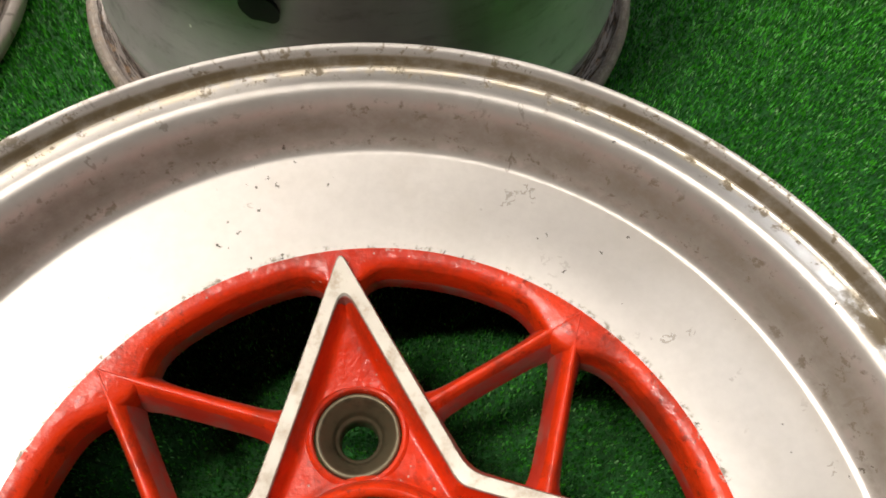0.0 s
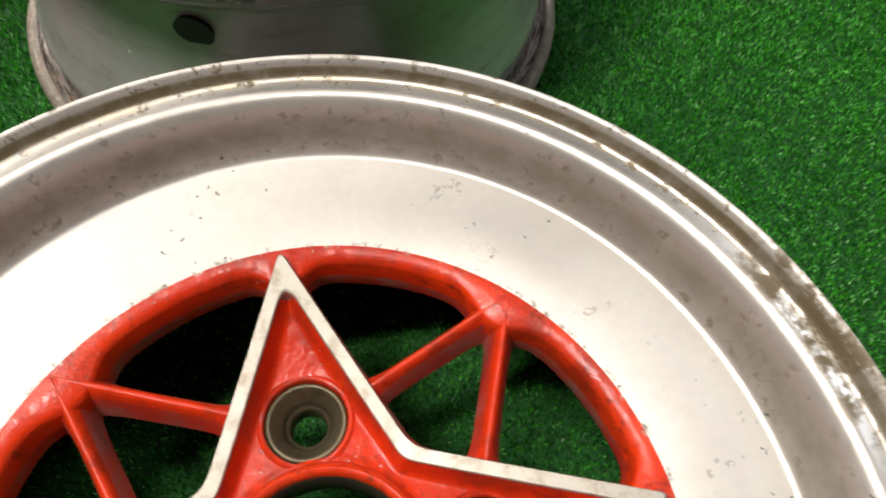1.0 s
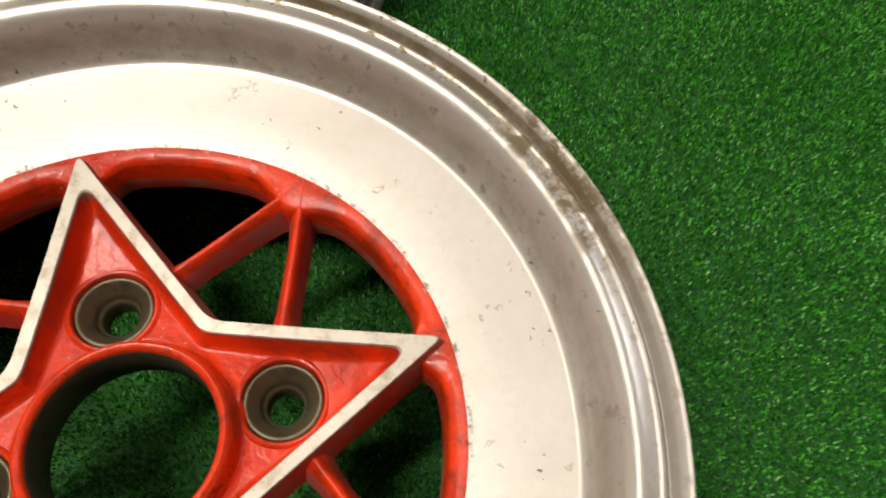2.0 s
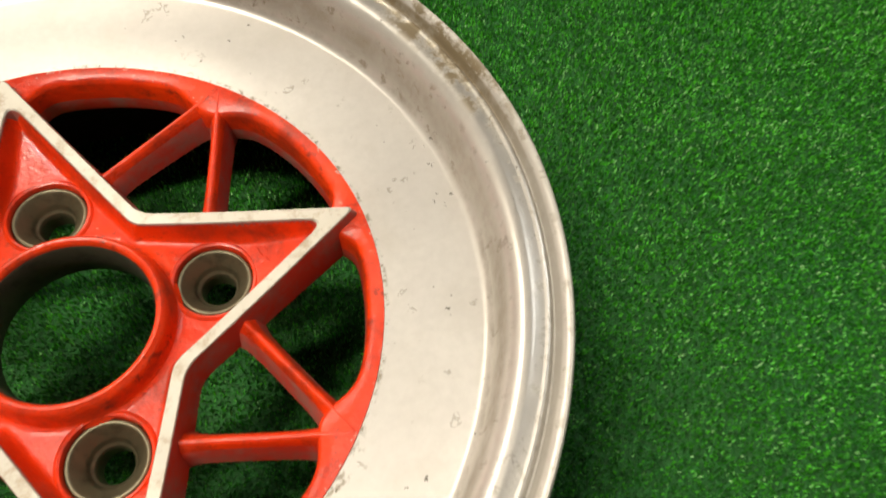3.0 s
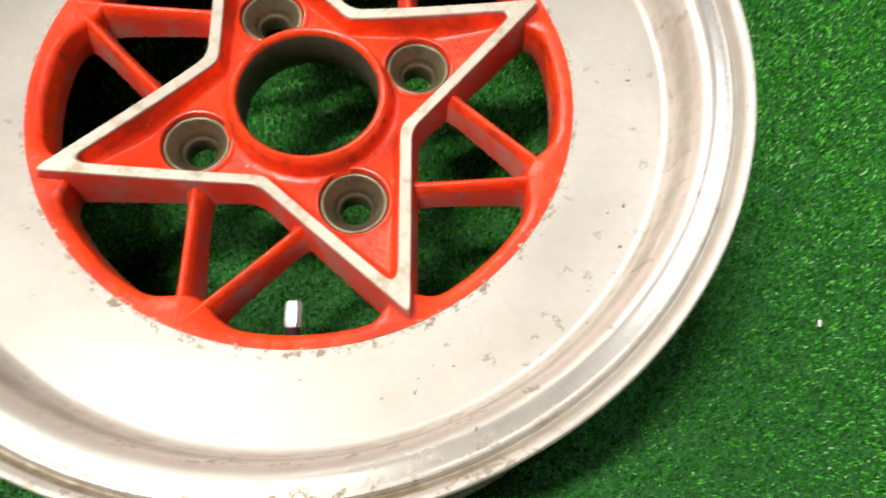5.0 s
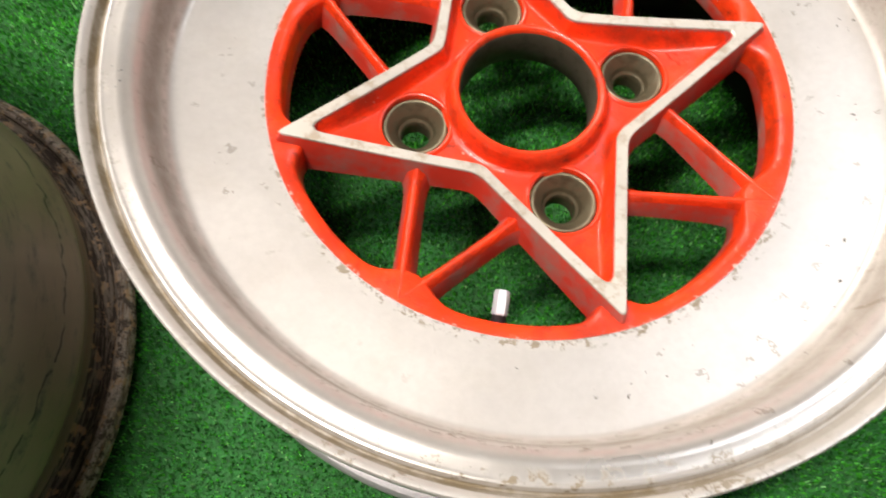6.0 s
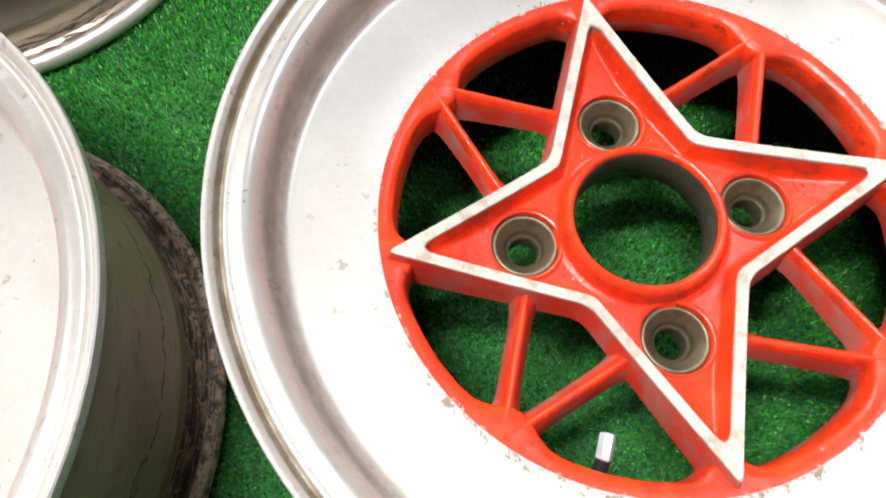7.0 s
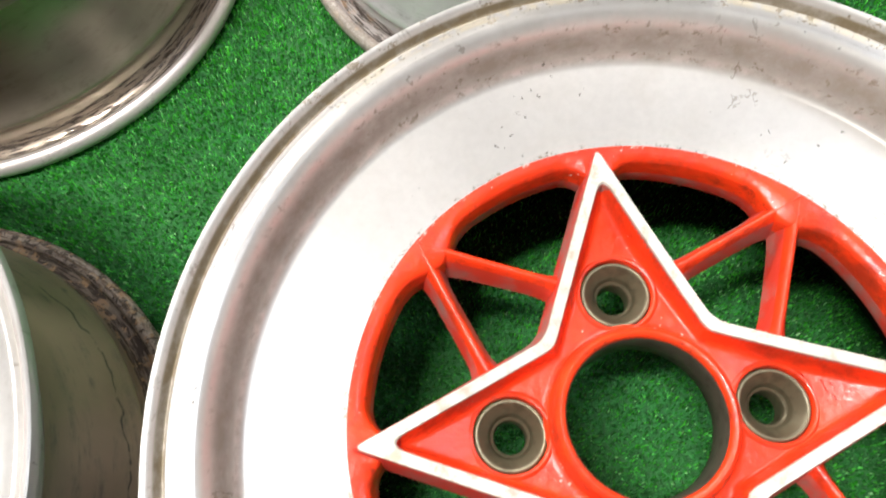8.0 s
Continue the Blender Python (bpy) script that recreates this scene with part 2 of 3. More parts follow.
def red_paint():
    """Old red enamel on a casting: chips, chalking and grey dust in patches."""
    m, t, b = material("worn_red_paint")
    vec = coords(t)
    cloud = noise_tex(t, vec, 30.0, 5.0)
    fine = noise_tex(t, vec, 420.0, 3.0)
    colour = blend(t, ramp(t, cloud, (0.3, 0.0), (0.7, 1.0)), (0.58, 0.025, 0.003), (0.74, 0.044, 0.004))
    chalk = noise_tex(t, vec, 55.0, 6.0, 0.7)
    colour = blend(t, ramp(t, chalk, (0.54, 0.0), (0.80, 0.22)), colour, (0.55, 0.10, 0.05))
    grub = noise_tex(t, vec, 34.0, 7.0, 0.75)
    colour = blend(t, ramp(t, grub, (0.47, 0.0), (0.64, 0.75)), colour, (0.24, 0.022, 0.008))
    soot = noise_tex(t, vec, 170.0, 6.0, 0.75)
    colour = blend(t, calc(t, "MULTIPLY", ramp(t, soot, (0.55, 0.0), (0.64, 0.65)), ramp(t, cloud, (0.42, 0.15), (0.60, 1.0))), colour, (0.05, 0.012, 0.008))
    # chips down to primer
    v = node(t, "ShaderNodeTexVoronoi", Scale=210.0, Randomness=1.0)
    t.links.new(vec, v.inputs["Vector"])
    patch = noise_tex(t, vec, 40.0, 2.0)
    chip = calc(t, "LESS_THAN", v.outputs["Distance"], calc(t, "MULTIPLY", ramp(t, patch, (0.56, 0.0), (0.75, 1.0)), 0.24))
    colour = blend(t, calc(t, "MULTIPLY", chip, 0.75), colour, (0.50, 0.36, 0.30))
    # paint worn off the ring's outer edge
    r = radius_of(t)[0]
    bare = calc(t, "MULTIPLY", band(t, r, 0.1243, 0.1270, 0.0007), ramp(t, noise_tex(t, vec, 230.0, 4.0, 0.7), (0.58, 0.0), (0.64, 0.8)))
    bare = calc(t, "MULTIPLY", bare, ramp(t, noise_tex(t, vec, 20.0, 2.0), (0.40, 0.1), (0.55, 1.0)))
    colour = blend(t, bare, colour, (0.50, 0.46, 0.40))
    t.links.new(colour, b.inputs["Base Color"])
    t.links.new(calc(t, "ADD", calc(t, "MULTIPLY", chalk, 0.50), 0.12), b.inputs["Roughness"])
    b.inputs["Specular IOR Level"].default_value = 0.26
    b.inputs["Coat Weight"].default_value = 0.22
    b.inputs["Coat Roughness"].default_value = 0.16
    lumps = noise_tex(t, vec, 190.0, 3.0)
    height = calc(t, "ADD", calc(t, "ADD", calc(t, "MULTIPLY", fine, 0.35), calc(t, "MULTIPLY", lumps, 0.9)), calc(t, "ADD", chalk, calc(t, "MULTIPLY", chip, -0.8)))
    bump(t, b, height, 0.50, 0.0009)
    t.links.new(b.inputs["Normal"].links[0].from_socket, b.inputs["Coat Normal"])
    return m


def dusty_paint():
    """The unwashed flanks of the casting: red under a film of grey brake dust."""
    m, t, b = material("dusty_red_paint")
    vec = coords(t)
    chalk = noise_tex(t, vec, 45.0, 6.0, 0.7)
    fine = noise_tex(t, vec, 380.0, 3.0)
    colour = blend(t, ramp(t, chalk, (0.44, 0.05), (0.66, 0.90)), (0.46, 0.022, 0.006), (0.23, 0.135, 0.110))
    t.links.new(colour, b.inputs["Base Color"])
    b.inputs["Roughness"].default_value = 0.55
    bump(t, b, calc(t, "ADD", chalk, calc(t, "MULTIPLY", fine, 0.4)), 0.3, 0.0009)
    return m


def speckled(name, base, dark, rough, metal, scale=220.0, amount=0.5):
    m, t, b = material(name)
    vec = coords(t)
    cloud = noise_tex(t, vec, 28.0, 5.0)
    fine = noise_tex(t, vec, scale, 4.0, 0.7)
    colour = blend(t, ramp(t, cloud, (0.3, 0.0), (0.7, 1.0)), tuple(c * 0.82 for c in base), base)
    colour = blend(t, ramp(t, fine, (0.50, 0.0), (0.66, amount)), colour, dark)
    t.links.new(colour, b.inputs["Base Color"])
    b.inputs["Metallic"].default_value = metal
    t.links.new(calc(t, "ADD", calc(t, "MULTIPLY", fine, 0.25), rough - 0.1), b.inputs["Roughness"])
    bump(t, b, fine, 0.2, 0.0005)
    return m


def turf_blade():
    """Thin plastic blades that let some light through."""
    m, t, b = material("green_plastic_turf")
    g = t.nodes.new("ShaderNodeNewGeometry")
    vec = coords(t)
    cloud = noise_tex(t, vec, 7.0, 4.0)
    tuft = noise_tex(t, vec, 55.0, 3.0)
    colour = ramp(t, g.outputs["Random Per Island"], (0.0, (0.003, 0.032, 0.002)), (0.45, (0.034, 0.25, 0.011)), (0.76, (0.132, 0.74, 0.040)), (0.92, (0.25, 0.96, 0.18)), (1.0, (0.62, 1.0, 0.50)))
    colour = blend(t, ramp(t, cloud, (0.3, 0.0), (0.7, 0.35)), colour, (0.018, 0.24, 0.018), "MIX")
    colour = blend(t, ramp(t, tuft, (0.36, 0.35), (0.52, 0.0)), colour, (0.012, 0.14, 0.018))
    t.links.new(colour, b.inputs["Base Color"])
    b.inputs["Roughness"].default_value = 0.30
    b.inputs["Specular IOR Level"].default_value = 0.45
    thin = t.nodes.new("ShaderNodeBsdfTranslucent")
    t.links.new(colour, thin.inputs["Color"])
    mix = t.nodes.new("ShaderNodeMixShader")
    mix.inputs[0].default_value = 0.08
    t.links.new(b.outputs[0], mix.inputs[1])
    t.links.new(thin.outputs[0], mix.inputs[2])
    out = t.nodes["Material Output"]
    t.links.new(mix.outputs[0], out.inputs["Surface"])
    return m


def turf_back():
    m, t, b = material("turf_backing")
    vec = coords(t)
    n = noise_tex(t, vec, 300.0, 4.0)
    c = noise_tex(t, vec, 9.0, 3.0)
    colour = blend(t, ramp(t, n, (0.35, 0.0), (0.7, 1.0)), (0.004, 0.060, 0.006), (0.016, 0.17, 0.020))
    colour = blend(t, ramp(t, c, (0.4, 0.0), (0.7, 0.3)), colour, (0.014, 0.085, 0.006))
    t.links.new(colour, b.inputs["Base Color"])
    b.inputs["Roughness"].default_value = 0.7
    bump(t, b, n, 0.8, 0.004)
    return m


def plain(name, colour, rough=0.6, metal=0.0, scale=40.0, vary=0.12):
    m, t, b = material(name)
    n = noise_tex(t, coords(t), scale, 5.0)
    c = blend(t, n, tuple(v * (1 - vary) for v in colour), tuple(min(1.0, v * (1 + vary)) for v in colour))
    t.links.new(c, b.inputs["Base Color"])
    b.inputs["Roughness"].default_value = rough
    b.inputs["Metallic"].default_value = metal
    bump(t, b, n, 0.15, 0.001)
    return m


LIP = alloy("turned_aluminium", (0.57, 0.543, 0.50), 0.34, grime=1.0, pits=0.95, turned=0.45)
CLEAN_LIP = alloy("cleaner_turned_aluminium", (0.58, 0.558, 0.525), 0.34, grime=0.25, pits=0.5, turned=0.5)
BARREL = cast_barrel("stained_cast_aluminium", (0.27, 0.20, 0.13), 0.30, 0.30, 0.8, 1.0, 0.9, (0.50, 0.43, 0.36))
POLISHED = cast_barrel("polished_cast_aluminium", (0.80, 0.765, 0.755), 0.16, 0.50, 0.35, 0.6, 0.0, (0.50, 0.45, 0.39))
SATIN = cast_barrel("satin_cast_aluminium", (0.46, 0.39, 0.30), 0.22, 0.7, 0.3, 0.12, 0.0, (0.74, 0.68, 0.63))
SCUFFED = cast_barrel("scuffed_cast_aluminium", (0.52, 0.50, 0.49), 0.26, 0.6, 0.8, 0.25, 0.0, (0.56, 0.55, 0.56))
RED = red_paint()
DUSTY = dusty_paint()
BAND = speckled("bare_machined_edge", (0.50, 0.465, 0.40), (0.22, 0.15, 0.075), 0.44, 0.5, 120.0, 0.55)
STEEL = speckled("dull_steel_insert", (0.110, 0.094, 0.054), (0.035, 0.028, 0.014), 0.40, 0.5, 160.0, 0.6)
WORN_RIM = speckled("worn_steel_rim", (0.19, 0.165, 0.10), (0.08, 0.064, 0.036), 0.42, 0.5, 180.0, 0.5)
BORE = speckled("bare_cast_bore", (0.100, 0.084, 0.058), (0.040, 0.032, 0.020), 0.5, 0.5, 140.0, 0.6)
TURF = turf_blade()
BACKING = turf_back()
RUBBER = plain("black_rubber", (0.012, 0.012, 0.013), 0.5)
CAP = plain("chromed_cap", (0.86, 0.88, 0.92), 0.22, 0.6, 300.0, 0.05)
PLASTER = plain("pale_plaster", (0.62, 0.60, 0.57), 0.85, 0.0, 6.0, 0.06)
# brake dust, coloured near black to deepen the shade inside the barrel
DUST_SHADE = plain("dust_and_shade", (0.014, 0.011, 0.009), 0.8, 0.0, 60.0, 0.5)
# unseen south wall, darker than the others to dim what reflects from there
DIMMED_WALL = plain("dimmed_wall_paint", (0.32, 0.31, 0.29), 0.7, 0.0, 6.0, 0.1)
CONCRETE = plain("grey_concrete", (0.14, 0.13, 0.11), 0.7, 0.0, 9.0, 0.15)
PAPER = plain("white_paper", (0.75, 0.75, 0.72), 0.8)
# unseen ceiling, coloured dark so that less fill light comes from above
CEILING_PAINT = plain("dimmed_ceiling_plaster", (0.17, 0.16, 0.145), 0.85, 0.0, 6.0, 0.06)
ENAMEL = plain("white_enamel", (0.75, 0.75, 0.74), 0.4)


def glow():
    m, t, b = material("lamp_diffuser")
    b.inputs["Base Color"].default_value = (0.8, 0.8, 0.8, 1)
    b.inputs["Emission Color"].default_value = (1.0, 0.93, 0.82, 1)
    b.inputs["Emission Strength"].default_value = 3.5
    return m


GLOW = glow()


# ---------------------------------------------------------------- mesh helpers
def part(name, bm, mat, parent=None, label="", smooth=40):
    """Links a bmesh as one mesh object, under a thing or a part."""
    me = bpy.data.meshes.new(name)
    bmesh.ops.recalc_face_normals(bm, faces=bm.faces)
    if smooth:
        for f in bm.faces:
            f.smooth = True
        for e in bm.edges:
            if len(e.link_faces) == 2 and e.calc_face_angle(0.0) > radians(smooth):
                e.smooth = False
    bm.to_mesh(me)
    bm.free()
    for one in mat if isinstance(mat, (list, tuple)) else (mat,):
        me.materials.append(one)
    ob = new(name, me)
    if parent is not None:
        ob.parent = parent
    if label:
        tagged(ob, label)
    return ob


def box_mesh(x0, x1, y0, y1, z0, z1, bevel=0.0):
    bm = bmesh.new()
    bmesh.ops.create_cube(bm, size=1.0)
    bmesh.ops.scale(bm, vec=(x1 - x0, y1 - y0, z1 - z0), verts=bm.verts)
    bmesh.ops.translate(bm, vec=((x0 + x1) / 2, (y0 + y1) / 2, (z0 + z1) / 2), verts=bm.verts)
    if bevel:
        bmesh.ops.bevel(bm, geom=list(bm.edges), offset=bevel, segments=2, affect="EDGES", profile=0.5)
    return bm


def rounded(profile, radius=0.0012, steps=3):
    """A closed profile with its corners rounded off."""
    out, n = [], len(profile)
    for i in range(n):
        p, q, s = (Vector(profile[(i + k) % n]) for k in (-1, 0, 1))
        a, b = p - q, s - q
        cut = min(radius, a.length * 0.45, b.length * 0.45)
        a, b = q + a.normalized() * cut, q + b.normalized() * cut
        for k in range(steps + 1):
            u = k / steps
            out.append(a * (1 - u) ** 2 + q * 2 * u * (1 - u) + b * u * u)
    return out


def revolve(bm, profile, segments=160, centre=(0, 0), closed=True):
    """Turns a profile of (radius, height) round a vertical axis."""
    rings = []
    for i in range(segments):
        a = 2 * math.pi * i / segments
        c, s = math.cos(a), math.sin(a)
        rings.append([bm.verts.new((centre[0] + r * c, centre[1] + r * s, z)) for r, z in profile])
    n = len(profile)
    for i in range(segments):
        p, q = rings[i], rings[(i + 1) % segments]
        for j in range(n if closed else n - 1):
            bm.faces.new((p[j], q[j], q[(j + 1) % n], p[(j + 1) % n]))
    return rings


# ---------------------------------------------------------------- the wheel
TIP, NOTCH = 0.1226, 0.0530          # star's outer outline: radius of the points and of the notches
BAND_W = 0.0054                      # width of the bare edge
RING_R = 0.1260


def star_z(r):
    return 0.1205 + (r - 0.121) * 0.16


def floor_z(r):
    u = max(0.0, r - 0.070)
    return 0.0992 + 0.40 * u * u / (u + 0.008)


def star_corners(shrink):
    """The eight corners of the star, moved inwards by shrink, with the points on the axes."""
    tip, notch = Vector((TIP, 0)), Vector((NOTCH * math.cos(math.pi / 4), NOTCH * math.sin(math.pi / 4)))
    along = (notch - tip).normalized()
    out = Vector((-along.y, along.x))
    if out.x < 0:
        out = -out
    tip_r = TIP - shrink / out.x
    notch_r = NOTCH - shrink / (out.x * math.cos(math.pi / 4) + out.y * math.sin(math.pi / 4))
    pts = []
    for k in range(4):
        a = k * math.pi / 2
        pts.append((Vector((tip_r * math.cos(a), tip_r * math.sin(a))), "tip"))
        pts.append((Vector((notch_r * math.cos(a + math.pi / 4), notch_r * math.sin(a + math.pi / 4))), "notch"))
    return pts


def star_loop(shrink, tip_cut, notch_cut, steps=6, between=10):
    """The star's outline as a loop of points, its corners rounded; loops of any shrink have equal counts."""
    pts, loop = star_corners(shrink), []
    n = len(pts)
    cuts = {"tip": tip_cut, "notch": notch_cut}
    for i in range(n):
        (p, _), (q, kind), (s, nxt) = pts[i - 1], pts[i], pts[(i + 1) % n]
        a, b = (p - q).normalized() * cuts[kind], (s - q).normalized() * cuts[kind]
        for k in range(steps + 1):
            u = k / steps
            loop.append((q + a) * (1 - u) ** 2 + q * 2 * u * (1 - u) + (q + b) * u * u)
        start, end = q + b, s + (q - s).normalized() * cuts[nxt]
        for k in range(1, between):
            loop.append(start.lerp(end, k / between))
    return loop


def stack_loops(bm, loops):
    """Joins loops of equal counts, given as lists of 3D points, into a skin."""
    rows = [[bm.verts.new(p) for p in loop] for loop in loops]
    for a, b in zip(rows, rows[1:]):
        for i in range(len(a)):
            j = (i + 1) % len(a)
            bm.faces.new((a[i], a[j], b[j], b[i]))
    return rows


def edge_distance(p, corners):
    """How far a point lies inside the star (minus: outside)."""
    inside, best = False, 1.0
    n = len(corners)
    for i in range(n):
        a, b = corners[i], corners[(i + 1) % n]
        ab = b - a
        u = max(0.0, min(1.0, (p - a).dot(ab) / ab.length_squared))
        best = min(best, (p - a - ab * u).length)
        if (a.y > p.y) != (b.y > p.y) and p.x < (b.x - a.x) * (p.y - a.y) / (b.y - a.y) + a.x:
            inside = not inside
    return best if inside else -best


BOLT_R, BOLT_HOLE, BORE_R, BACK = 0.05715, 0.0164, 0.0342, 0.0945
BOLTS = [Vector((BOLT_R * math.cos(k * math.pi / 2), BOLT_R * math.sin(k * math.pi / 2))) for k in range(4)]


def star_floor():
    """The sunk red face inside the star, with its fillets, the raised lip round the bore and the bolt seats."""
    bm = bmesh.new()
    corners = [p for p, _ in star_corners(BAND_W)]
    step, cells = 0.0010, 116
    verts = {}

    def height(p):
        r, d = p.length, edge_distance(p, corners)
        z = floor_z(r)
        top = star_z(r) - 0.0012
        if d < 0.0042:
            u = max(0.0, 1 - max(d, 0.0) / 0.0042)
            z += (top - z) * u ** 2.2
        lip = max(0.0, 1 - abs(r - 0.0372) / 0.0062)
        z += 0.0022 * (lip * lip * (3 - 2 * lip))
        return z, d

    for i in range(-cells, cells + 1):
        for j in range(-cells, cells + 1):
            p = Vector((i * step, j * step))
            if p.length > 0.1175 or p.length < BORE_R - 0.0002 or abs(i * j) * step * step > 0.0016:
                continue
            if min((p - b).length for b in BOLTS) < BOLT_HOLE - 0.0002:
                continue
            z, d = height(p)
            if d > -0.0016:
                verts[i, j] = (bm.verts.new((p.x, p.y, z)), bm.verts.new((p.x, p.y, BACK)))
    for (i, j), v in verts.items():
        around = [verts.get(k) for k in ((i, j), (i + 1, j), (i + 1, j + 1), (i, j + 1))]
        if all(around):
            bm.faces.new([v[0] for v in around])
            bm.faces.new([v[1] for v in reversed(around)])
    rim = [e for e in bm.edges if len(e.link_faces) == 1]
    under = {a: b for a, b in verts.values()}
    for e in rim:
        a, b = e.verts
        if a in under and b in under:
            bm.faces.new((a, b, under[b], under[a]))
    bmesh.ops.delete(bm, geom=[v for v in bm.verts if not v.link_faces], context="VERTS")
    return bm


def seat_collar():
    """The rounded red edge of one bolt hole."""
    bm = bmesh.new()
    w = BOLT_HOLE
    revolve(bm, [(w + 0.0030, 0.0984), (w + 0.0024, 0.0995), (w + 0.0012, 0.1001), (w + 0.0003, 0.0998), (w - 0.0002, 0.0988), (w - 0.0002, BACK), (w + 0.0030, BACK)], 40)
    return bm


def bore_lip():
    """The raised, rounded red lip round the centre bore."""
    bm = bmesh.new()
    revolve(bm, [(0.0424, 0.0984), (0.0408, 0.0998), (0.0398, 0.1030), (0.0388, 0.1070), (0.0377, 0.1095), (0.0364, 0.1105), (0.0351, 0.1102), (0.0342, 0.1092), (0.0337, 0.1076), (0.0335, 0.0950), (0.0424, 0.0950)], 96)
    return bm


def star_body():
    """The upright walls of the star, inside and outside."""
    bm = bmesh.new()
    spec = [(BAND_W, BACK, True), (-0.0026, BACK, True), (-0.0034, BACK + 0.0012, True), (-0.0009, -0.0050, False), (0.0001, -0.0011, False), (0.0006, -0.0009, False),
            (BAND_W - 0.0006, -0.0009, False), (BAND_W, -0.0013, False), (BAND_W + 0.0006, -0.0080, False)]
    loops = []
    for shrink, z, fixed in spec:
        inner = shrink > 0.003
        flat = star_loop(shrink, 0.0100 if inner else 0.0048, 0.0042 if inner else 0.0060)
        loops.append([(p.x, p.y, z if fixed else star_z(p.length) + z) for p in flat])
    stack_loops(bm, loops)
    return bm


def star_outline():
    """The bare machined edge that crowns the star's walls."""
    bm = bmesh.new()
    spec = [(0.0002, -0.0022), (0.0000, -0.0006), (0.0004, 0.0), (BAND_W - 0.0004, 0.0), (BAND_W, -0.0005), (BAND_W - 0.0002, -0.0022)]
    loops = []
    for shrink, z in spec:
        inner = shrink > 0.003
        flat = star_loop(shrink, 0.0095 if inner else 0.0046, 0.0042 if inner else 0.0060)
        loops.append([(p.x, p.y, star_z(p.length) + z) for p in flat])
    rows = stack_loops(bm, loops)
    for i in range(len(rows[0])):
        j = (i + 1) % len(rows[0])
        bm.faces.new((rows[-1][i], rows[-1][j], rows[0][j], rows[0][i]))
    return bm


def centre_ring():
    """The red ring that carries the star and the spokes, swollen where they join it."""
    bm = bmesh.new()
    segments, rings = 288, []
    for i in range(segments):
        a = 2 * math.pi * i / segments
        to_tip = abs((math.degrees(a) + 45) % 90 - 45)
        to_v = abs(math.degrees(a) % 90 - 45)
        swell = 0.0090 * math.exp(-abs(to_tip / 4.8) ** 2.4) + 0.0088 * math.exp(-abs(to_v / 6.4) ** 2.2)
        r = 0.1186 - swell
        deep = 0.0005
        prof = [(RING_R, BACK), (RING_R, 0.1138), (RING_R - 0.0006, 0.1150), (0.1226, 0.1146), (r + 0.0018, 0.1134 - swell * 0.06),
                (r + 0.0006, 0.1124 - swell * 0.08), (r, 0.1106 - swell * 0.10), (r - deep, 0.1020), (r - 2 * deep, BACK + 0.0014), (r - deep, BACK)]
        rings.append([bm.verts.new((q * math.cos(a), q * math.sin(a), z)) for q, z in prof])
    n = len(rings[0])
    for i in range(segments):
        p, q = rings[i], rings[(i + 1) % segments]
        for j in range(n):
            f = bm.faces.new((p[j], q[j], q[(j + 1) % n], p[(j + 1) % n]))
            f.material_index = 1 if j in (7, 8) else 0
    return bm


def spoke_mesh(side):
    """One thin spoke from the ring, at 45 degrees, to the wall of the star."""
    bm = bmesh.new()
    start = Vector((0.1246 * math.cos(math.pi / 4), 0.1246 * math.sin(math.pi / 4)))
    tip, notch = Vector((TIP, 0)), Vector((NOTCH * math.cos(math.pi / 4), NOTCH * math.sin(math.pi / 4)))
    end = tip.lerp(notch, 0.68) + (notch.normalized() * -0.004)
    if side < 0:
        end = Vector((end.y, end.x))
    way = end - start
    length = way.length
    way.normalize()
    across = Vector((-way.y, way.x))
    rows, steps = [], 22
    shape = [(-1.00, 1.0), (-0.95, 0.60), (-0.80, 0.27), (-0.58, 0.10), (-0.34, 0.02), (-0.10, 0.0), (0.10, 0.0), (0.34, 0.02), (0.58, 0.10), (0.80, 0.27), (0.95, 0.60), (1.00, 1.0)]
    for k in range(steps + 1):
        d = length * k / steps
        thin = min(1.0, 0.42 + d / 0.010)
        flare = 1 + 1.5 * math.exp(-abs(d - 0.0070) / 0.0042) + 0.9 * math.exp(-(length - d - 0.003) / 0.0035 if d < length - 0.003 else 0.0)
        top = 0.1153 - 0.0087 * (k / steps) ** 0.8
        row = []
        for s, drop in shape:
            half = (0.0027 + 0.0026 * drop) * (flare if drop > 0.1 else thin)
            p = start + way * d + across * (s * half)
            row.append(bm.verts.new((p.x, p.y, top + (BACK - top) * drop)))
        rows.append(row)
    for a, b in zip(rows, rows[1:]):
        for j in range(len(a)):
            f = bm.faces.new((a[j], a[(j + 1) % len(a)], b[(j + 1) % len(a)], b[j]))
            f.material_index = 1 if j in (0, 1, 9, 10, 11) else 0
    bm.faces.new(rows[0])
    bm.faces.new(list(reversed(rows[-1])))
    return bm


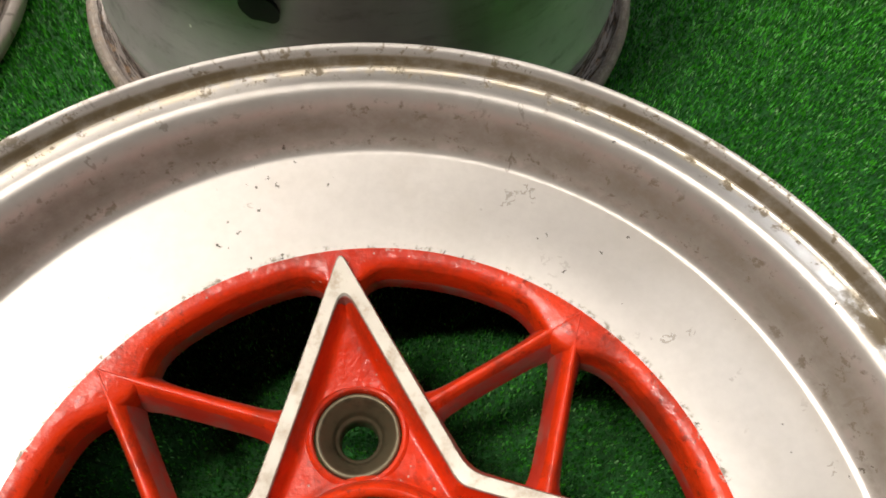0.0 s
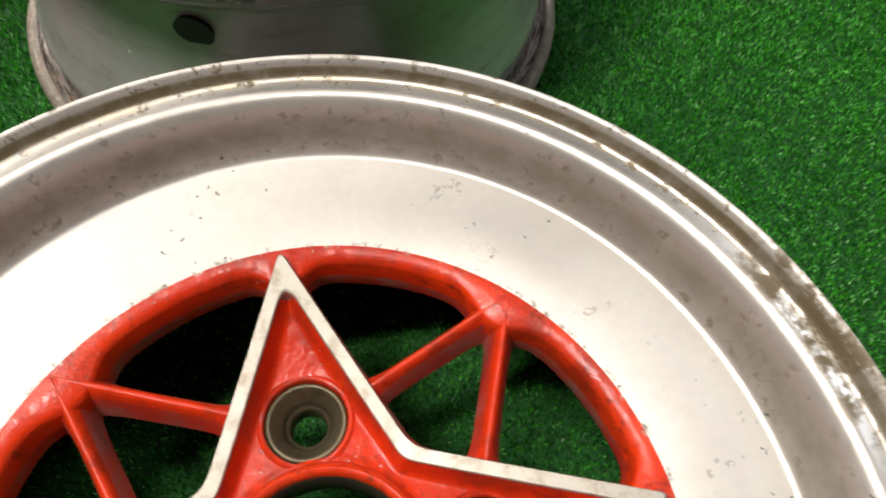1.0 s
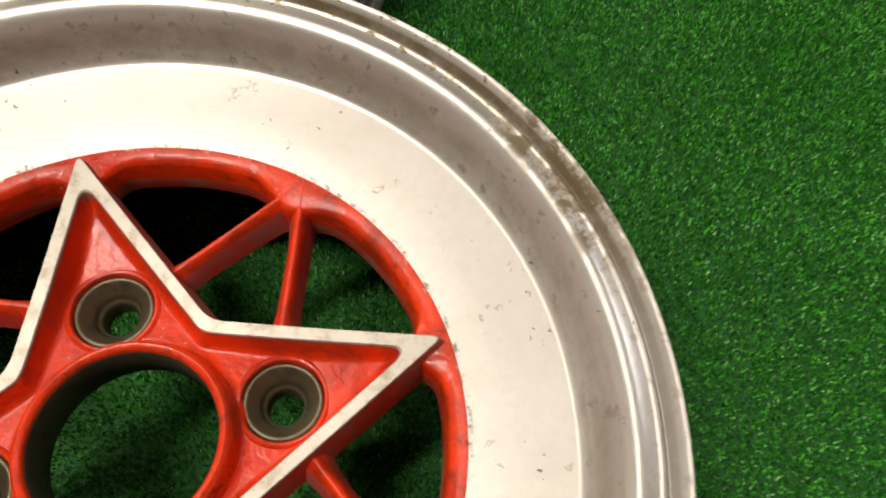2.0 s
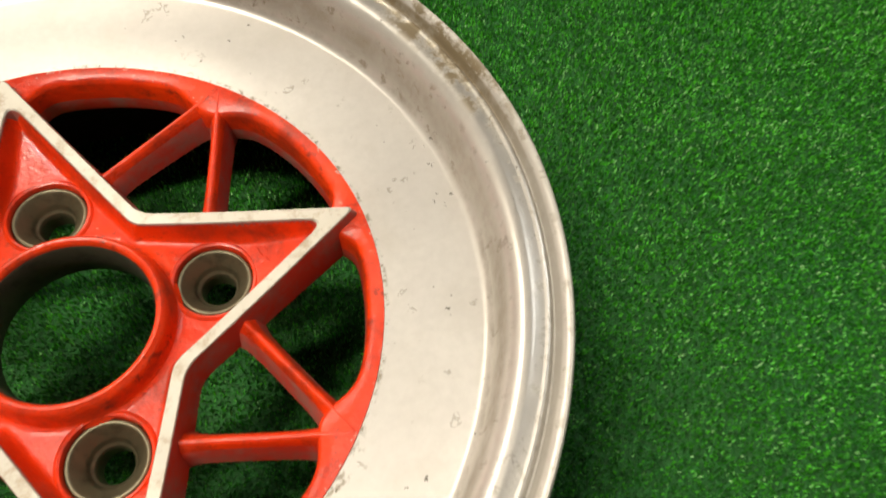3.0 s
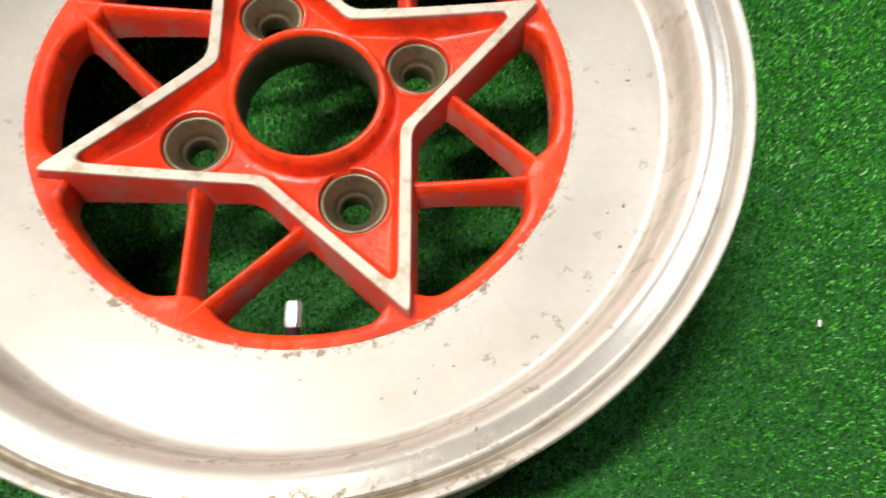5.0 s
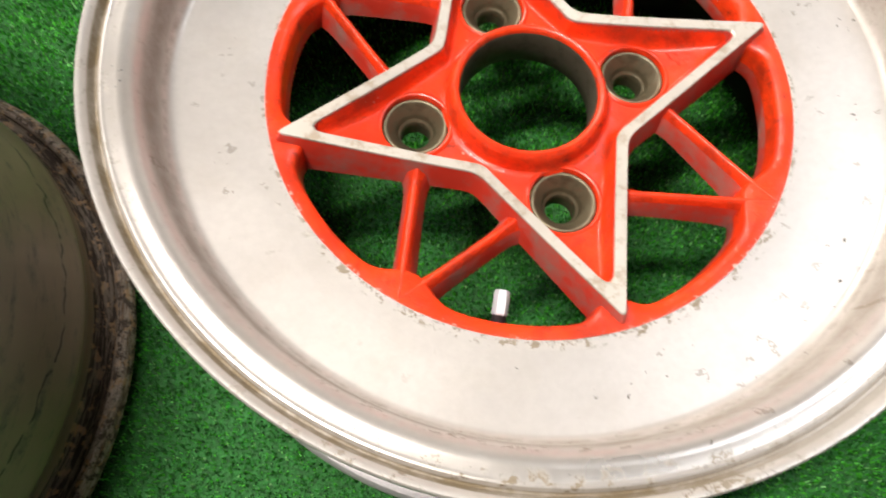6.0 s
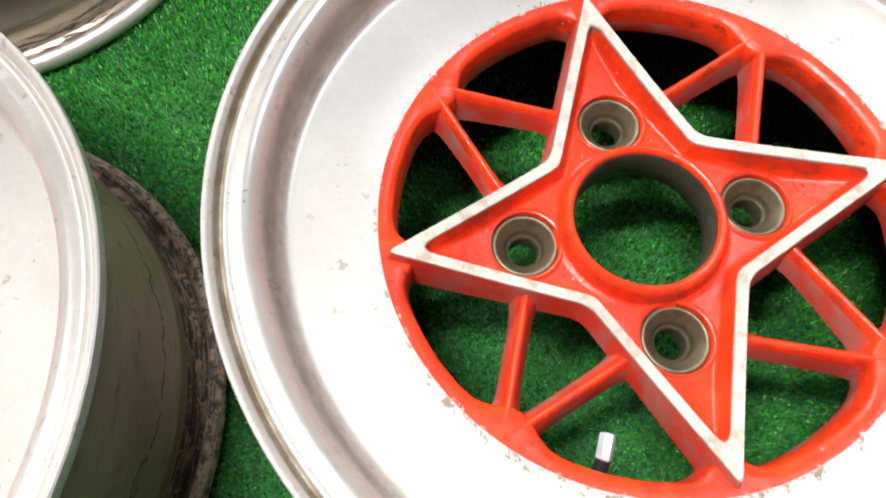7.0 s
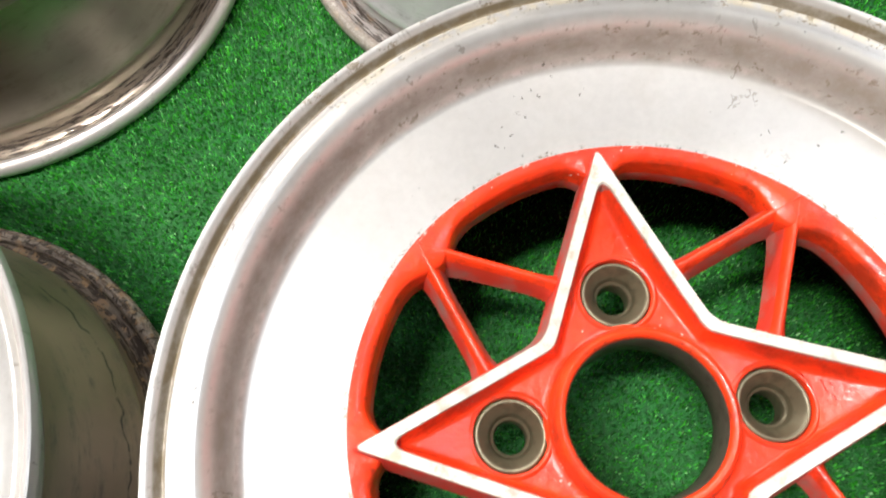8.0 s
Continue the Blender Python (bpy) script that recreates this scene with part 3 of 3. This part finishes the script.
def insert_mesh():
    """A steel cone seat for a wheel nut, stepped, with a hole through it; its centre lies on the axis."""
    bm = bmesh.new()
    prof = [(0.0150, 0.0800), (0.0156, 0.0812), (0.0158, 0.0845), (0.0158, 0.0968), (0.0156, 0.0976), (0.0150, 0.0981), (0.0143, 0.0980), (0.0136, 0.0974), (0.0122, 0.0958), (0.0103, 0.0936), (0.0096, 0.0926), (0.0091, 0.0912), (0.0085, 0.0900), (0.0080, 0.0898), (0.0074, 0.0890), (0.0072, 0.0860), (0.0072, 0.0800)]
    revolve(bm, prof, 48)
    for f in bm.faces:
        c = f.calc_center_median()
        f.material_index = 1 if 0.0140 < math.hypot(c.x, c.y) and c.z > 0.0964 else 0
    return bm


def dish_profile(extra):
    """Front lip, stepped wall and conical dish."""
    h = extra

    def turn(a, corner, b, steps=9):
        a, corner, b = Vector(a), Vector(corner), Vector(b)
        return [tuple(a * (1 - u) ** 2 + corner * 2 * u * (1 - u) + b * u * u) for u in (k / steps for k in range(steps + 1))]

    front = [(0.1240, 0.1141), (0.1300, 0.1156), (0.1450, 0.1189)]
    front += turn((0.1638, 0.1231), (0.1675, 0.1239), (0.1685, 0.1300)) + turn((0.1700, 0.1402), (0.1717, 0.1516), (0.1784, 0.1521))
    front += [(0.1822, 0.1519), (0.1829, 0.1522), (0.1836, 0.1526), (0.1844, 0.1525), (0.1850, 0.1518), (0.1855, 0.1508), (0.1861, 0.1503), (0.1867, 0.1504), (0.1871, 0.1511), (0.1875, 0.1525), (0.1880, 0.1540), (0.1887, 0.1554), (0.1896, 0.1566), (0.1905, 0.1573), (0.1914, 0.1575), (0.1921, 0.1568), (0.1924, 0.1545), (0.1920, 0.1510), (0.1905, 0.1482),
             (0.1870, 0.1466), (0.1800, 0.1458), (0.1775, 0.1440), (0.1762, 0.1400), (0.1755, 0.1230), (0.1745, 0.1195)]
    back = [(0.1690, 0.1165), (0.1600, 0.1128), (0.1400, 0.1060), (0.1240, 0.1030)]
    return [(r, z + h) for r, z in front + back]


def barrel_profile(extra, flange):
    """Outer barrel with bead seats, drop centre and rear flange; flange: how far the rear flange stands out further."""
    h = extra
    out = [(0.1745, 0.1193 + h), (0.1722, 0.1150 + h), (0.1620, 0.1045 + h), (0.1585, 0.1000 + h), (0.1574, 0.0920 + h), (0.1580, 0.0780 + h * 0.7), (0.1606, 0.0660 + h * 0.4), (0.1655, 0.0545 + h * 0.2), (0.1705, 0.0440), (0.1722, 0.0396), (0.1740, 0.0362), (0.1753, 0.0336), (0.1757, 0.0316), (0.1750, 0.0294), (0.1740, 0.0278), (0.1738, 0.0240), (0.1742, 0.0190),
           (0.1750, 0.0140), (0.1760, 0.0115), (0.1782, 0.0098), (0.1810, 0.0092), (0.1822, 0.0096), (0.1832, 0.0112), (0.1850, 0.0124), (0.1872, 0.0127), (0.1894, 0.0118), (0.1908, 0.0100), (0.1917, 0.0074), (0.1915, 0.0038), (0.1902, 0.0012), (0.1880, 0.0000), (0.1860, 0.0006), (0.1845, 0.0030), (0.1800, 0.0040), (0.1720, 0.0050)]
    inner = [(0.1690, 0.0100), (0.1680, 0.0340), (0.1640, 0.0400), (0.1540, 0.0560), (0.1520, 0.0640), (0.1520, 0.0930 + h), (0.1560, 0.1000 + h), (0.1690, 0.1160 + h)]
    out = [(r + flange * max(0.0, min(1.0, (r - 0.1800) / 0.0100)) if z < 0.02 else r, z) for r, z in out]
    return out + inner


def alloy_wheel(extra, valve_turn, barrel, label, lip, flange=0.0):
    """A four-point star wheel lying face up, its rear flange on the ground; extra: how much wider it is."""
    base = new("alloy_wheel")
    tagged(base, label, "wheel", "four alloy wheels")
    lift = Matrix.Translation((0, 0, extra))

    bm = bmesh.new()
    revolve(bm, dish_profile(extra), 224)
    part("dish", bm, lip, base, "turned bare aluminium dish and lip" + (", pitted and stained" if lip is LIP else ""), 30)
    bm = bmesh.new()
    rows = revolve(bm, barrel_profile(extra, flange), 192)
    # inside faces take the near-black colour that stands for dust and shade
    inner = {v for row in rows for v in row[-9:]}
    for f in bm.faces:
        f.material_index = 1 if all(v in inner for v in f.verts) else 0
    part("barrel", bm, [barrel, DUST_SHADE], base, "dull cast barrel with dirty bead seat", 30)

    def centre(name, bm, mat, label="", smooth=38):
        bmesh.ops.transform(bm, matrix=lift, verts=bm.verts)
        return part(name, bm, mat, base, label, smooth)

    centre("ring", centre_ring(), [RED, DUSTY])
    centre("star", star_body(), [DUSTY])
    centre("face", star_floor(), RED, "worn red painted sunk face of the star")
    centre("star_outline", star_outline(), BAND, "bare metal edge of the star", 14)
    bm = bmesh.new()
    revolve(bm, [(0.0337, 0.1078), (0.0333, 0.1070), (0.0332, 0.0960), (0.0332, 0.0868), (0.0340, 0.0856), (0.0392, 0.0856), (0.0400, 0.0866), (0.0400, BACK - 0.0004), (0.0400, 0.0985)], 96)
    centre("hub_bore", bm, BORE, "bare cast centre bore")
    first = [part("spoke", spoke_mesh(s), [RED, DUSTY], base, "", 75) for s in (1, -1)]
    for k in range(4):
        for s in first:
            ob = s if k == 0 else new("spoke", s.data)
            ob.parent = base
            ob.matrix_basis = pose(0, 0, extra, 0, 0, 90 * k)
    centre("bore_lip", bore_lip(), RED)
    bm = bmesh.new()
    for mx, my in ((0.0786, 0.0068), (0.0792, 0.0036), (0.0820, 0.0048), (0.0812, -0.0004)):
        one = bmesh.ops.create_cube(bm, size=1.0)["verts"]
        top = floor_z(math.hypot(mx, my))
        bmesh.ops.scale(bm, vec=(0.0007, 0.0024, 0.0012), verts=one)
        bmesh.ops.rotate(bm, matrix=Matrix.Rotation(0.35, 3, "Z"), verts=one)
        bmesh.ops.translate(bm, vec=(mx, my, top), verts=one)
    centre("cast_mark", bm, RED, "small raised casting marks")
    collar = part("seat_collar", seat_collar(), RED, base, "", 40)
    for k, b in enumerate(BOLTS):
        ob = collar if k == 0 else new("seat_collar", collar.data)
        ob.parent = base
        ob.matrix_basis = pose(b.x, b.y, extra)
    nut = part("bolt_seat", insert_mesh(), [STEEL, WORN_RIM], base, "dull steel nut seat", 70)
    for k, b in enumerate(BOLTS):
        ob = nut if k == 0 else new("bolt_seat", nut.data)
        ob.parent = base
        tagged(ob, "dull steel nut seat")
        ob.matrix_basis = pose(b.x, b.y, extra)

    # valve: rubber foot in the barrel, bent stem, silver cap
    a = math.radians(valve_turn)
    foot, neck, top = Vector((0.1525, 0, 0.086)), Vector((0.1112, 0, 0.0988)), Vector((0.1008, 0, 0.1004))
    bm = bmesh.new()
    tube(bm, [foot + Vector((0.0066, 0, -0.001)), foot, Vector((0.140, 0, 0.0868)), Vector((0.127, 0, 0.0882)), Vector((0.1185, 0, 0.0910)), Vector((0.1145, 0, 0.0962)), neck], [0.0105, 0.0085, 0.0058, 0.0046, 0.0036, 0.0033, 0.0032])
    bmesh.ops.rotate(bm, matrix=Matrix.Rotation(a, 3, "Z"), verts=bm.verts)
    stem = centre("valve_stem", bm, RUBBER, "black rubber valve stem")
    bm = bmesh.new()
    up = (top - neck).normalized()
    tube(bm, [neck - up * 0.0012, neck - up * 0.0008, neck, top - up * 0.0012, top - up * 0.0003, top], [0.0030, 0.0034, 0.0036, 0.0036, 0.0032, 0.0024], 6)
    bmesh.ops.rotate(bm, matrix=Matrix.Rotation(a, 3, "Z"), verts=bm.verts)
    bmesh.ops.transform(bm, matrix=lift, verts=bm.verts)
    part("valve_cap", bm, CAP, stem, "bright silvery six-sided valve cap", 25)
    return base


def tube(bm, points, radii, sides=16):
    """A closed tube along points, with a radius at each."""
    rows = []
    for i, (p, r) in enumerate(zip(points, radii)):
        way = (points[min(i + 1, len(points) - 1)] - points[max(i - 1, 0)]).normalized()
        turn = way.to_track_quat("Z", "Y").to_matrix()
        rows.append([bm.verts.new(p + turn @ Vector((r * math.cos(2 * math.pi * k / sides), r * math.sin(2 * math.pi * k / sides), 0))) for k in range(sides)])
    for a, b in zip(rows, rows[1:]):
        for k in range(sides):
            bm.faces.new((a[k], a[(k + 1) % sides], b[(k + 1) % sides], b[k]))
    bm.faces.new(list(reversed(rows[0])))
    bm.faces.new(rows[-1])


# ---------------------------------------------------------------- the room
ROOM = (-3.0, 3.2, -2.6, 5.6)
MAT = (-0.72, 0.78, -0.48, 0.70)


def room():
    x0, x1, y0, y1 = ROOM
    tagged(part("floor", box_mesh(x0, x1, y0, y1, -0.06, -0.008), CONCRETE, smooth=0), "plain grey concrete floor", "floor", kind="structure")
    tagged(part("turf_mat", box_mesh(*MAT, -0.008, -0.003), BACKING, smooth=0), "green artificial turf mat on the floor", "turf mat", kind="structure")
    tagged(part("ceiling", box_mesh(x0, x1, y0, y1, CEILING, CEILING + 0.1), CEILING_PAINT, smooth=0), "plain plaster ceiling, unseen, darkened to cut fill light", "ceiling", kind="structure")
    for name, b in (("wall_west", (x0 - 0.1, x0, y0 - 0.1, y1 + 0.1)), ("wall_east", (x1, x1 + 0.1, y0 - 0.1, y1 + 0.1)), ("wall_south", (x0, x1, y0 - 0.1, y0)), ("wall_north", (x0, x1, y1, y1 + 0.1))):
        dimmed = name == "wall_south"
        tagged(part(name, box_mesh(*b, -0.05, CEILING + 0.1), DIMMED_WALL if dimmed else PLASTER, smooth=0), "plain unseen wall, darkened to dim light from the south" if dimmed else "plain pale plaster wall", "wall", kind="structure")
    for lx, ly, lz, sx, sy, *_ in LAMPS:
        hung = CEILING - lz - 0.08
        lamp = tagged(new("ceiling_lamp"), "long white tube lamp hung from the ceiling on wires" if hung > 0.1 else "long white tube lamp, added out of view to light the north side", "lamp", "ceiling lamps")
        lamp.matrix_world = pose(lx, ly, lz)
        part("housing", box_mesh(-sx / 2 - 0.03, sx / 2 + 0.03, -sy / 2 - 0.03, sy / 2 + 0.03, 0.03, 0.08, 0.006), ENAMEL, lamp)
        part("diffuser", box_mesh(-sx / 2, sx / 2, -sy / 2, sy / 2, 0.0, 0.029, 0.01), GLOW, lamp)
        if hung > 0.1:
            for side in (-0.4, 0.4):
                bm = bmesh.new()
                tube(bm, [Vector((sx * side, 0, 0.08)), Vector((sx * side, 0, 0.08 + hung))], [0.0015, 0.0015], 8)
                part("wire", bm, RUBBER, lamp)


room()

# ---------------------------------------------------------------- the four wheels
alloy_wheel(0.0, -114.3, SCUFFED, "silver alloy wheel with a red four-point star centre, lying on turf", LIP, 0.004)
west = alloy_wheel(0.005, -114.3, BARREL, "silver alloy wheel with a stained dull barrel, lying on turf", CLEAN_LIP)
west.matrix_basis = pose(-0.4205, -0.0060, 0, 0, 0, 28)
north_west = alloy_wheel(0.0, -60.0, SATIN, "silver alloy wheel with a grimy rear flange, lying on turf", CLEAN_LIP)
north_west.matrix_basis = pose(-0.3920, 0.4080, 0, 0, 0, 67)
north = alloy_wheel(0.026, -112.0, POLISHED, "wider silver alloy wheel with a polished barrel, lying on turf", CLEAN_LIP)
north.matrix_basis = pose(0.0304, 0.4085, 0)


# ---------------------------------------------------------------- turf
def turf_pile(count, x0, x1, y0, y1):
    """Short curled plastic blades, each a bent strip."""
    rng = np.random.default_rng(7)
    x, y = rng.uniform(x0, x1, count), rng.uniform(y0, y1, count)
    lean = rng.uniform(0, 2 * np.pi, count)
    patch = np.sin(x * 23 + 1.3 * np.sin(y * 17)) * np.cos(y * 19 + 1.1 * np.sin(x * 13))
    lean = np.where(rng.random(count) < 0.25, 0.9 + 0.9 * patch + rng.normal(0, 0.6, count), lean)
    tall = rng.uniform(0.0020, 0.0050, count) * (1 + 0.12 * patch)
    reach = rng.uniform(0.0002, 0.0015, count)
    wide = rng.uniform(0.00030, 0.00060, count)
    dx, dy = np.cos(lean), np.sin(lean)
    turn = rng.uniform(-0.6, 0.6, count)
    px, py = -np.sin(lean + turn) * wide, np.cos(lean + turn) * wide
    z0 = np.full(count, -0.0032)
    co = np.empty((count, 5, 3))
    co[:, 0] = np.stack([x - px, y - py, z0], 1)
    co[:, 1] = np.stack([x + px, y + py, z0], 1)
    mx, my, mz = x + dx * reach * 0.42, y + dy * reach * 0.42, z0 + tall * 0.66
    co[:, 2] = np.stack([mx + px * 0.9, my + py * 0.9, mz], 1)
    co[:, 3] = np.stack([mx - px * 0.9, my - py * 0.9, mz], 1)
    co[:, 4] = np.stack([x + dx * reach, y + dy * reach, z0 + tall], 1)
    at = np.arange(count)[:, None] * 5
    loops = (at + np.array([0, 1, 2, 3, 3, 2, 4])).ravel()
    starts = (np.arange(count)[:, None] * 7 + np.array([0, 4])).ravel()
    totals = np.tile([4, 3], count)
    me = bpy.data.meshes.new("turf_pile")
    me.vertices.add(count * 5)
    me.vertices.foreach_set("co", co.ravel().astype(np.float32))
    me.loops.add(len(loops))
    me.loops.foreach_set("vertex_index", loops.astype(np.int32))
    me.polygons.add(count * 2)
    me.polygons.foreach_set("loop_start", starts.astype(np.int32))
    me.polygons.foreach_set("loop_total", totals.astype(np.int32))
    me.update(calc_edges=True)
    me.materials.append(TURF)
    return tagged(new("turf_pile", me), "short green artificial turf pile", "turf", kind="stuff")


turf_pile(800000, *MAT)
bm = box_mesh(-0.0022, 0.0022, -0.0012, 0.0012, 0.0, 0.0012, 0.0004)
scrap = tagged(part("paper_scrap", bm, PAPER), "tiny white paper scrap on the turf", "scrap")
scrap.matrix_basis = pose(0.2349, -0.1941, 0.0035, 12, -20, 65)
